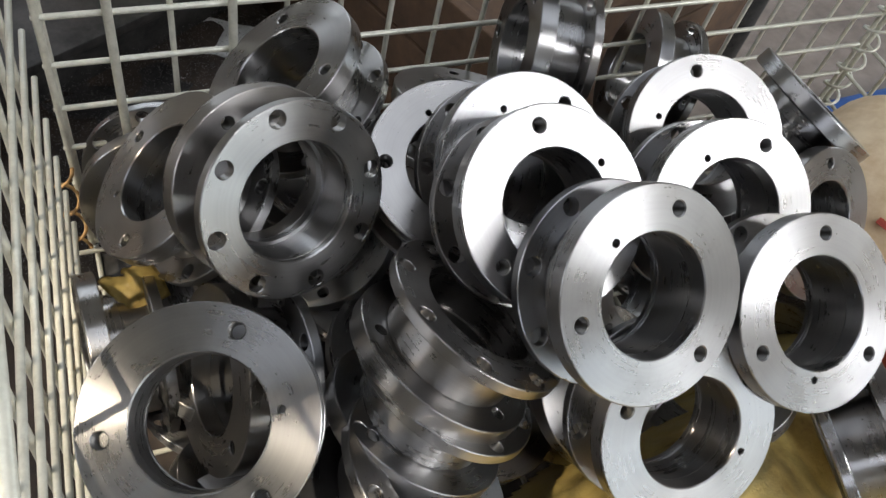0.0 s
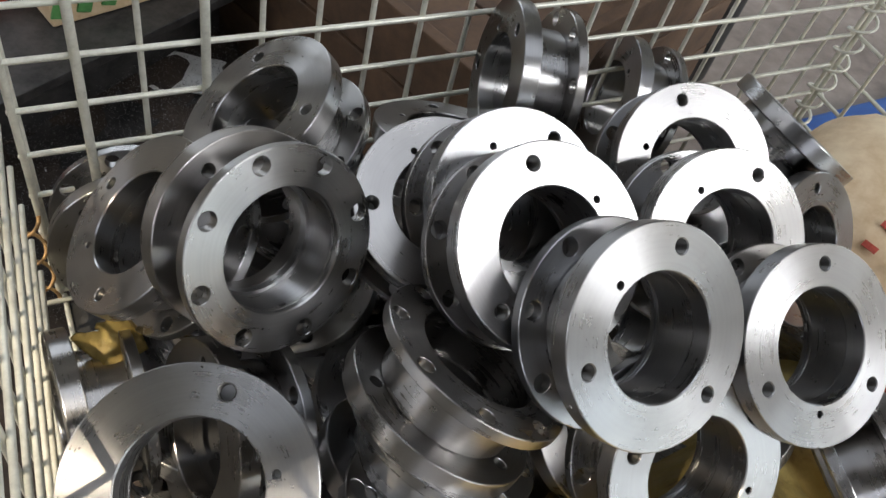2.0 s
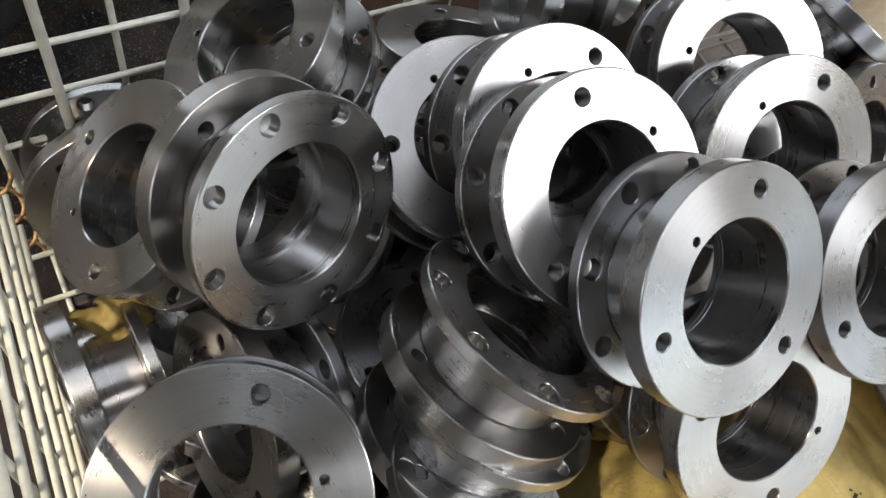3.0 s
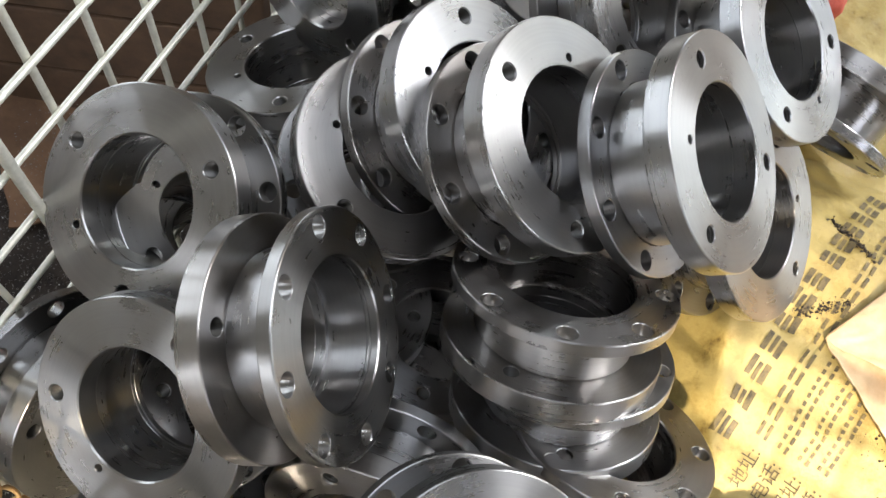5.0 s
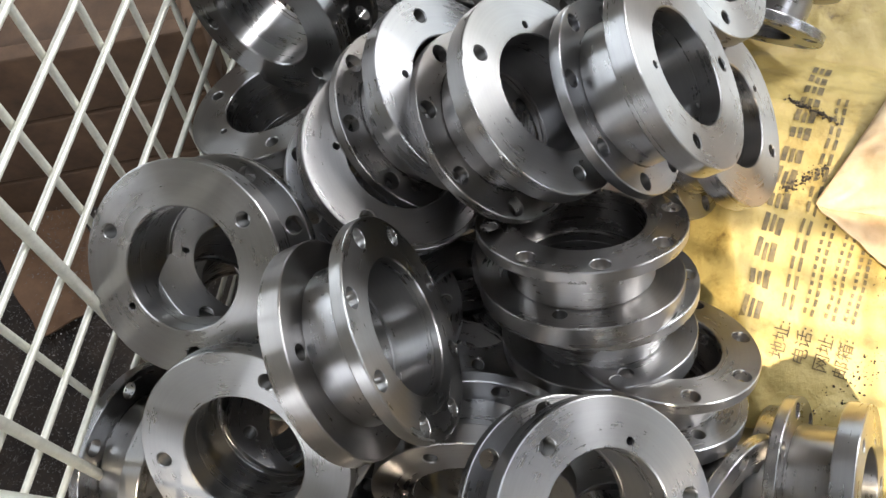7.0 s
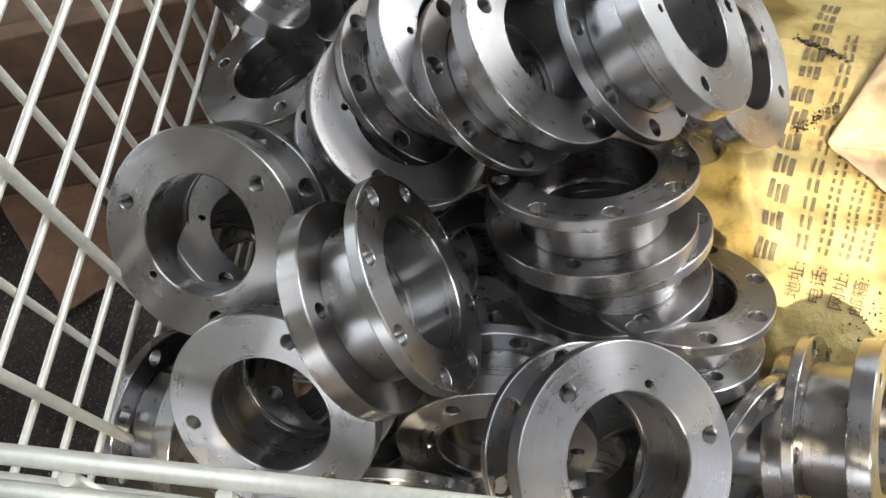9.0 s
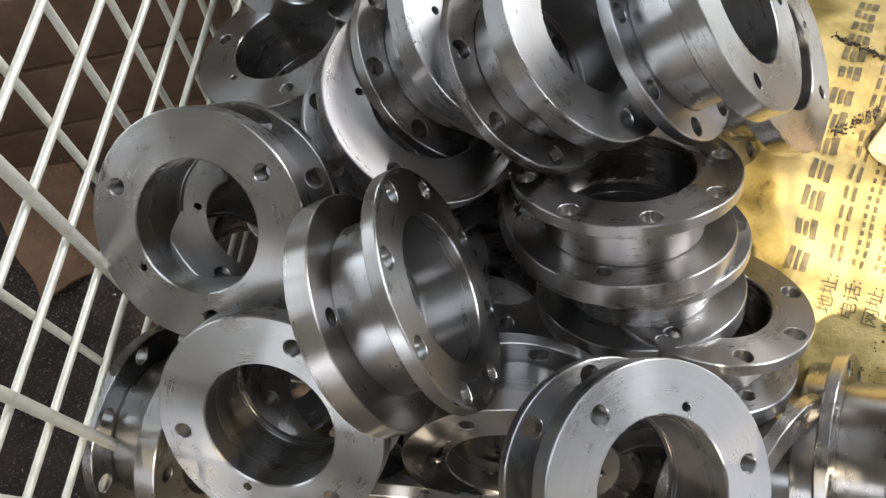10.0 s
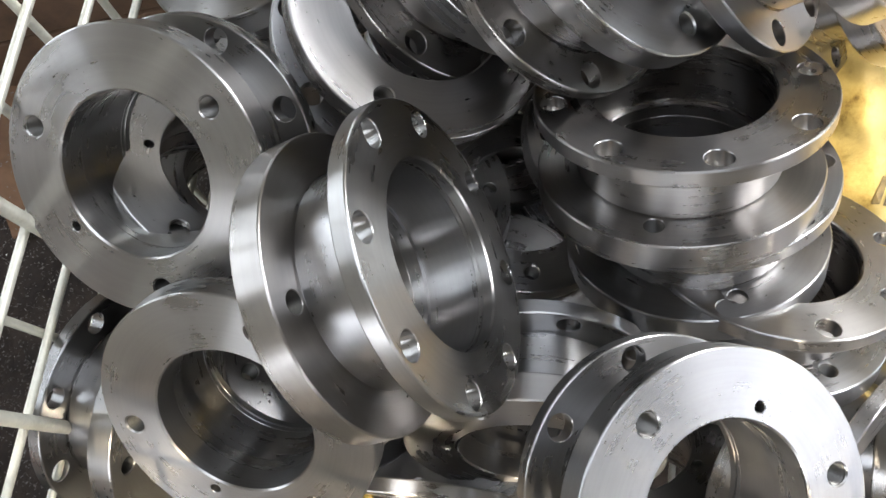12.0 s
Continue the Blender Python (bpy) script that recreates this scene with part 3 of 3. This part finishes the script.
def printed_word(word, u, v, size):
    curve = bpy.data.curves.new("printed_word", "FONT")
    curve.body, curve.size, curve.resolution_u = word, size, 3
    tmp = new("printed_word", curve)
    me = bpy.data.meshes.new_from_object(tmp.evaluated_get(bpy.context.evaluated_depsgraph_get()))
    bpy.data.objects.remove(tmp)
    for p in me.vertices:
        p.co = printed_at(u + p.co.x, v + p.co.y, 0.0014)
    me.materials.clear()
    me.materials.append(INK)
    part("printed_word", me, parent=sack)


for word, v in (("\u5730\u5740:", -0.0335), ("\u7535\u8bdd:", -0.0520), ("\u7f51\u5740:", -0.0700), ("\u90ae\u7bb1:", -0.0870)):
    printed_word(word, -0.0335, v, 0.0141)


def crumpled_sheet(w, d, curl, seed, nu=40, nv=28):
    """A stiff torn flap that curls up along one side."""
    bm = bmesh.new()
    off = Vector((seed * 3.1, seed * 1.7, 0))
    grid = []
    for i in range(nu + 1):
        col = []
        for j in range(nv + 1):
            u, v = i / nu, j / nv
            p = Vector((u * w, v * d, 0))
            e = 0.012 * noise.noise(p * 18 + off)
            v *= 0.86 + 0.3 * noise.noise(Vector((u * 4, seed, 0)))
            a = curl * v
            r = d / max(curl, 0.1)
            wob = 0.010 * noise.noise(p * 26 + off) + 0.004 * noise.noise(p * 70 + off)
            col.append(bm.verts.new((u * w + e * (v > 0.8 or u in (0, 1)), r * math.sin(a) + wob * 0.4, r * (1 - math.cos(a)) + wob)))
        grid.append(col)
    for i in range(nu):
        for j in range(nv):
            bm.faces.new((grid[i][j], grid[i + 1][j], grid[i + 1][j + 1], grid[i][j + 1])).smooth = True
    bmesh.ops.solidify(bm, geom=bm.faces[:], thickness=0.0008)
    return bm




def fan_sheet(tip, a, b, radius, arch, rise, lip, seed, nr=40, nt=36):
    """A stiff paper leaf that fans out from its folded tip between two plan directions, arched between them, with its last edge turned up."""
    bm = bmesh.new()
    off = Vector((seed * 3.1, seed * 1.7, 0))
    grid = []
    for i in range(nr + 1):
        r = radius * i / nr
        col = []
        for j in range(nt + 1):
            t = j / nt
            d = (Vector(a) * (1 - t) + Vector(b) * t).normalized()
            p = Vector((tip[0] + d.x * r, tip[1] + d.y * r, 0))
            grow = min(1.0, r / (0.6 * radius))
            crease = 0.0035 * noise.noise(p * 34 + off) + 0.0022 * (1 - min(1, 5 * abs(noise.noise(p * 40 + off)))) + 0.0012 * noise.noise(p * 120 + off)
            h = arch * math.sin(math.pi * min(1.0, t * rise + 0.03)) * grow + lip * max(0.0, (t - 0.72) / 0.28) ** 1.5 * grow
            base = max(sack_height(p.x, p.y), sack_height(*tip) - 0.03)
            col.append(bm.verts.new((p.x, p.y, base + 0.004 + h + crease * min(1.0, r / 0.02))))
        grid.append(col)
    for i in range(nr):
        for j in range(nt):
            q = [grid[i][j], grid[i + 1][j], grid[i + 1][j + 1], grid[i][j + 1]]
            bm.faces.new(q).smooth = True
    bmesh.ops.remove_doubles(bm, verts=bm.verts[:], dist=1e-5)
    bmesh.ops.solidify(bm, geom=bm.faces[:], thickness=0.0011)
    return bm


FLAP = (0.348, -0.536)
paper = tagged(new("torn_paper_bag"), "torn crumpled tan paper bag gaping on the yellow sack", "paper bag")
part("lower_leaf", fan_sheet(FLAP, (0.86, -0.50), (-0.66, -0.75), 0.17, 0.002, 0.9, 0.016, 2), PAPER, paper)
part("upper_leaf", fan_sheet(FLAP, (0.86, -0.50), (-0.25, -0.97), 0.17, 0.034, 0.62, 0.004, 5), PAPER, paper)


def crumb_bm(lines, seed):
    """Dark lumps strewn along short lines of the sack: (start, end, spread, count, largest)."""
    rnd = random.Random(seed)
    bm = bmesh.new()
    for (x0, y0), (x1, y1), spread, count, big in lines:
        for k in range(count):
            t, size = rnd.random(), big * (0.25 + 0.75 * rnd.random() ** 2)
            x, y = x0 + (x1 - x0) * t + rnd.gauss(0, spread), y0 + (y1 - y0) * t + rnd.gauss(0, spread)
            m = Matrix.Translation(on_sack(x, y, size * 0.25)) @ Euler([rnd.uniform(0, 6) for _ in range(3)]).to_matrix().to_4x4() @ Matrix.Diagonal((size, size * rnd.uniform(0.5, 1), size * rnd.uniform(0.4, 0.8), 1))
            bmesh.ops.create_icosphere(bm, subdivisions=1, radius=0.6, matrix=m)
    return bm


# first line darkens a tear, second is dirt, the corner lines darken for shade
tagged(part("dirt_and_shade_crumbs", crumb_bm([((0.462, -0.522), (0.431, -0.556), 0.0022, 240, 0.0030), ((0.362, -0.512), (0.384, -0.546), 0.0030, 220, 0.0028),
                                     ((0.190, -0.556), (0.245, -0.612), 0.008, 110, 0.0026), ((0.30, -0.60), (0.25, -0.66), 0.010, 110, 0.0026)], 5), DIRT),
       "black crumbs on the sack for dirt, a dark tear and a shaded corner", "dirt", kind="stuff")
tagged(part("yellow_plastic_scrap", crumpled_sheet(0.040, 0.045, 0.5, 3, 24, 24), SACK, place=pose(0.018, -0.196, -0.150, 38, -18, 8)), "crumpled sunlit yellow plastic scrap tucked between flanges", "plastic scrap")


def pillow_bm(sx, sy, sz, seed):
    bm = bmesh.new()
    bmesh.ops.create_uvsphere(bm, u_segments=64, v_segments=40, radius=1.0)
    off = Vector((seed, seed * 2, 0))
    for v in bm.verts:
        p = v.co.copy()
        q = Vector((math.copysign(abs(p.x) ** 0.6, p.x), math.copysign(abs(p.y) ** 0.6, p.y), p.z))
        w = 1 + 0.05 * noise.noise(p * 3 + off) + 0.03 * abs(noise.noise(p * 9 + off))
        v.co = Vector((q.x * sx, q.y * sy, q.z * sz)) * w
    for f in bm.faces:
        f.smooth = True
    return bm


tan = tagged(part("tan_sack", pillow_bm(0.17, 0.22, 0.13, 4), PAPER, place=pose(0.885, -0.315, -0.215, 4, -8, 20)), "full tan paper sack with red print", "sack")
for row in range(7):
    for k in range(7):
        x, y = -0.135 + 0.028 * row, -0.13 + 0.034 * k
        bar = box_bm(0.007, 0.016 - 0.005 * ((row + k) % 3 == 0), 0.0016)
        top = 0.13 * math.sqrt(max(0.05, 1 - abs(x / 0.17) ** 3.3 - abs(y / 0.22) ** 3.3)) * 1.02 + 0.005
        part("print_bar", bar, RED_INK, tan, place=pose(x, y, top, -40 * y / 0.22, 50 * x / 0.17, 0))
tagged(part("red_plastic_bag", pillow_bm(0.032, 0.045, 0.03, 9), RED_INK, place=pose(0.705, -0.435, -0.130, 10, 5, 30)), "crumpled red plastic bag beside the sacks", "bag")

# ---- behind the basket ----
def board(name, parent, sx, sy, sz, place, mat):
    return part(name, box_bm(sx, sy, sz, 0.003), mat, parent, place=place)


crate = tagged(new("wooden_crate"), "dirty dark wooden crate on the floor", "crate")
crate.matrix_basis = pose(0.468, 0.030, FLOOR, 0, 0, 20.4)
top = -0.13 - FLOOR
for k in range(3):
    z = 0.05 + 0.098 * k
    board("board", crate, 0.62, 0.018, 0.094, pose(0.31, 0.009, z), WOOD)
    board("board", crate, 0.018, 0.70, 0.094, pose(0.009, 0.36, z), WOOD)
for k in range(6):
    board("lid_board", crate, 0.098, 0.70, 0.018, pose(0.05 + 0.102 * k, 0.36, top - 0.011), WOOD)
for x, y in ((0.03, 0.03), (0.59, 0.03), (0.03, 0.68)):
    board("corner_post", crate, 0.04, 0.04, top - 0.03, pose(x + 0.008, y + 0.008, (top - 0.03) / 2), WOOD)

beam = tagged(new("steel_beam"), "dark oily steel beam strewn with swarf", "beam")
beam.matrix_basis = pose(0.083, 0.290, -0.25, 0, 0, 28)
part("top_flange", box_bm(1.2, 0.20, 0.014, 0.002), DARK_METAL, beam, place=pose(-0.1, 0.10, -0.007))
part("web", box_bm(1.2, 0.012, -FLOOR - 0.25 - 0.028, 0.001), DARK_METAL, beam, place=pose(-0.1, 0.10, (FLOOR + 0.25) / 2))
part("bottom_flange", box_bm(1.2, 0.20, 0.014, 0.002), DARK_METAL, beam, place=pose(-0.1, 0.10, FLOOR + 0.25 + 0.007))

for name, lo, hi, wid, mat, label in (("wooden_plank", (0.86, 0.21, FLOOR), (0.76, 0.20, 0.10), 0.05, PALE_WOOD, "pale wooden plank leaning behind the basket"),
                                      ("wooden_plank", (0.80, 0.26, FLOOR), (0.70, 0.24, 0.12), 0.07, WOOD, "brown wooden plank leaning behind the basket"),
                                      ("wooden_post", (0.345, 0.47, FLOOR), (0.36, 0.50, 0.10), 0.05, WOOD, "rough brown wooden post behind the basket")):
    a, b = Vector(lo), Vector(hi)
    m = (b - a).to_track_quat("Z", "Y").to_matrix().to_4x4()
    m.translation = (a + b) / 2
    tagged(part(name, box_bm(wid, 0.022, (b - a).length, 0.003), mat, place=m), label, "plank")
post = bmesh.new()
strip(post, [ring_pts(0.032, 0, 32), ring_pts(0.032, 1.6, 32)])
cap(post, [ring_pts(0.032, 1.6, 32)], True)
tagged(part("steel_post", weld(post), DARK_METAL, place=pose(1.09, 0.29, FLOOR)), "grey round steel post on the floor", "post")
truck = tagged(new("pallet_truck"), "blue painted pallet truck fork near the floor", "pallet truck")
truck.matrix_basis = pose(1.36, 0.02, FLOOR, 0, 0, 3)
part("fork", box_bm(0.62, 0.10, 0.05, 0.008), BLUE, truck, place=pose(0, 0, 0.070))
wheel = bmesh.new()
strip(wheel, [ring_pts(r, h, 28) for r, h in ((0.012, -0.04), (0.036, -0.04), (0.04, -0.036), (0.04, 0.036), (0.036, 0.04), (0.012, 0.04))])
part("wheel", weld(wheel), DARK_METAL, truck, place=pose(-0.05, -0.02, 0.04, 90, 0, 0))

# cardboard box with green print, red board, torn card on the floor
carton = tagged(new("cardboard_box"), "worn cardboard box with green print and white label", "box")
carton.matrix_basis = pose(0.126, 0.483, -0.249, 0, 0, 17)
part("body", box_bm(0.22, 0.20, 0.13, 0.004), PAPER, carton, place=pose(0, 0, 0.065))
CARD = mottled("brown_cardboard", (0.12, 0.065, 0.035), (0.24, 0.135, 0.075), 12, 0.75, 0.0, 0.002)
GREEN = mottled("green_print", (0.06, 0.20, 0.06), (0.12, 0.34, 0.10), 40, 0.6)
WHITE = mottled("white_label", (0.60, 0.60, 0.58), (0.78, 0.78, 0.76), 30, 0.6)
for k in range(4):
    part("print_bar", box_bm(0.018, 0.003, 0.11), GREEN, carton, place=pose(-0.085 + 0.032 * k, -0.101, 0.065, 0, 18, 0))
part("label", box_bm(0.13, 0.10, 0.002), WHITE, carton, place=pose(0.02, -0.02, 0.1312))
tagged(part("red_board", box_bm(0.30, 0.10, 0.02, 0.003), RED_INK, place=pose(-0.115, 0.405, -0.240, 0, 0, 30)), "dirty red painted board on the beam", "board")
sheet = bmesh.new()
bmesh.ops.create_grid(sheet, x_segments=24, y_segments=12, size=0.5)
for v in sheet.verts:
    v.co = Vector((v.co.x * 0.26, v.co.y * 0.10 * (1 + 0.10 * noise.noise(v.co * 6)), 0.008 * noise.noise(v.co * 3)))
bmesh.ops.solidify(sheet, geom=sheet.faces[:], thickness=0.003)
tagged(part("cardboard_sheet", sheet, CARD, place=pose(0.348, 0.270, FLOOR + 0.030, 6, 0, 42)), "brown dirty cardboard sheet lying on the swarf", "cardboard")
card = bmesh.new()
bmesh.ops.create_grid(card, x_segments=14, y_segments=10, size=0.5)
for v in card.verts:
    v.co = Vector((v.co.x * 0.13 * (1 + 0.15 * noise.noise(v.co * 5)), v.co.y * 0.075 * (1 + 0.25 * noise.noise(v.co * 4)), 0.006 * noise.noise(v.co * 3)))
bmesh.ops.solidify(card, geom=card.faces[:], thickness=0.002)
tagged(part("torn_card", card, WHITE, place=pose(0.205, 0.425, FLOOR + 0.020, 4, -3, -28)), "torn dirty white card on the swarf", "card")


def swarf_floor():
    bm = bmesh.new()
    bmesh.ops.create_grid(bm, x_segments=150, y_segments=170, size=0.5)
    for v in bm.verts:
        p = Vector((v.co.x * 2.3, v.co.y * 2.6, 0))
        d = min(1.15 - abs(p.x), 1.3 - abs(p.y)) - 0.16 * (1 + noise.noise(p * 2.5) + 0.4 * noise.noise(p * 9))
        h = 0.012 + 0.014 * noise.noise(p * 4) + 0.008 * noise.noise(p * 17) + 0.005 * noise.noise(p * 50)
        v.co = Vector((p.x, p.y, max(h, 0.002) * max(0.0, min(1.0, d / 0.15)) - 0.004 + min(0.0, max(-0.03, d * 0.4))))
    for f in bm.faces:
        f.smooth = True
    return bm


# real behind the basket; extended unseen below and west to dim bounced light
tagged(part("swarf_layer", swarf_floor(), DIRT, place=pose(-0.20, -0.07, FLOOR + 0.008)), "dark oily dirt and swarf on the floor, extended unseen to dim its bounce", "swarf", kind="stuff")
verts, faces = [], []
for k in range(42000):
    x, y = random.uniform(-0.35, 0.62), random.uniform(0.03, 0.75)
    z = FLOOR + 0.022 + random.uniform(-0.004, 0.014)
    a, t, s, w = random.uniform(0, 6.28), random.uniform(-0.6, 0.6), random.uniform(0.0004, 0.0014), random.uniform(0.00015, 0.0005)
    d, e = Vector((math.cos(a), math.sin(a), t)) * s, Vector((-math.sin(a), math.cos(a), random.uniform(-0.8, 0.8))) * w
    c, n0 = Vector((x, y, z)), len(verts)
    lift = Vector((0, 0, s * 0.5))
    verts += [c - d - e, c - d + e, c + e + lift, c - e + lift, c + d + e, c + d - e]
    faces += [(n0, n0 + 1, n0 + 2, n0 + 3), (n0 + 3, n0 + 2, n0 + 4, n0 + 5)]
me = bpy.data.meshes.new("metal_chips")
me.from_pydata([tuple(v) for v in verts], [], faces)
me.materials.append(SWARF)
tagged(part("metal_chips", me), "bright curled metal chips scattered on the dirt", "swarf", kind="stuff")
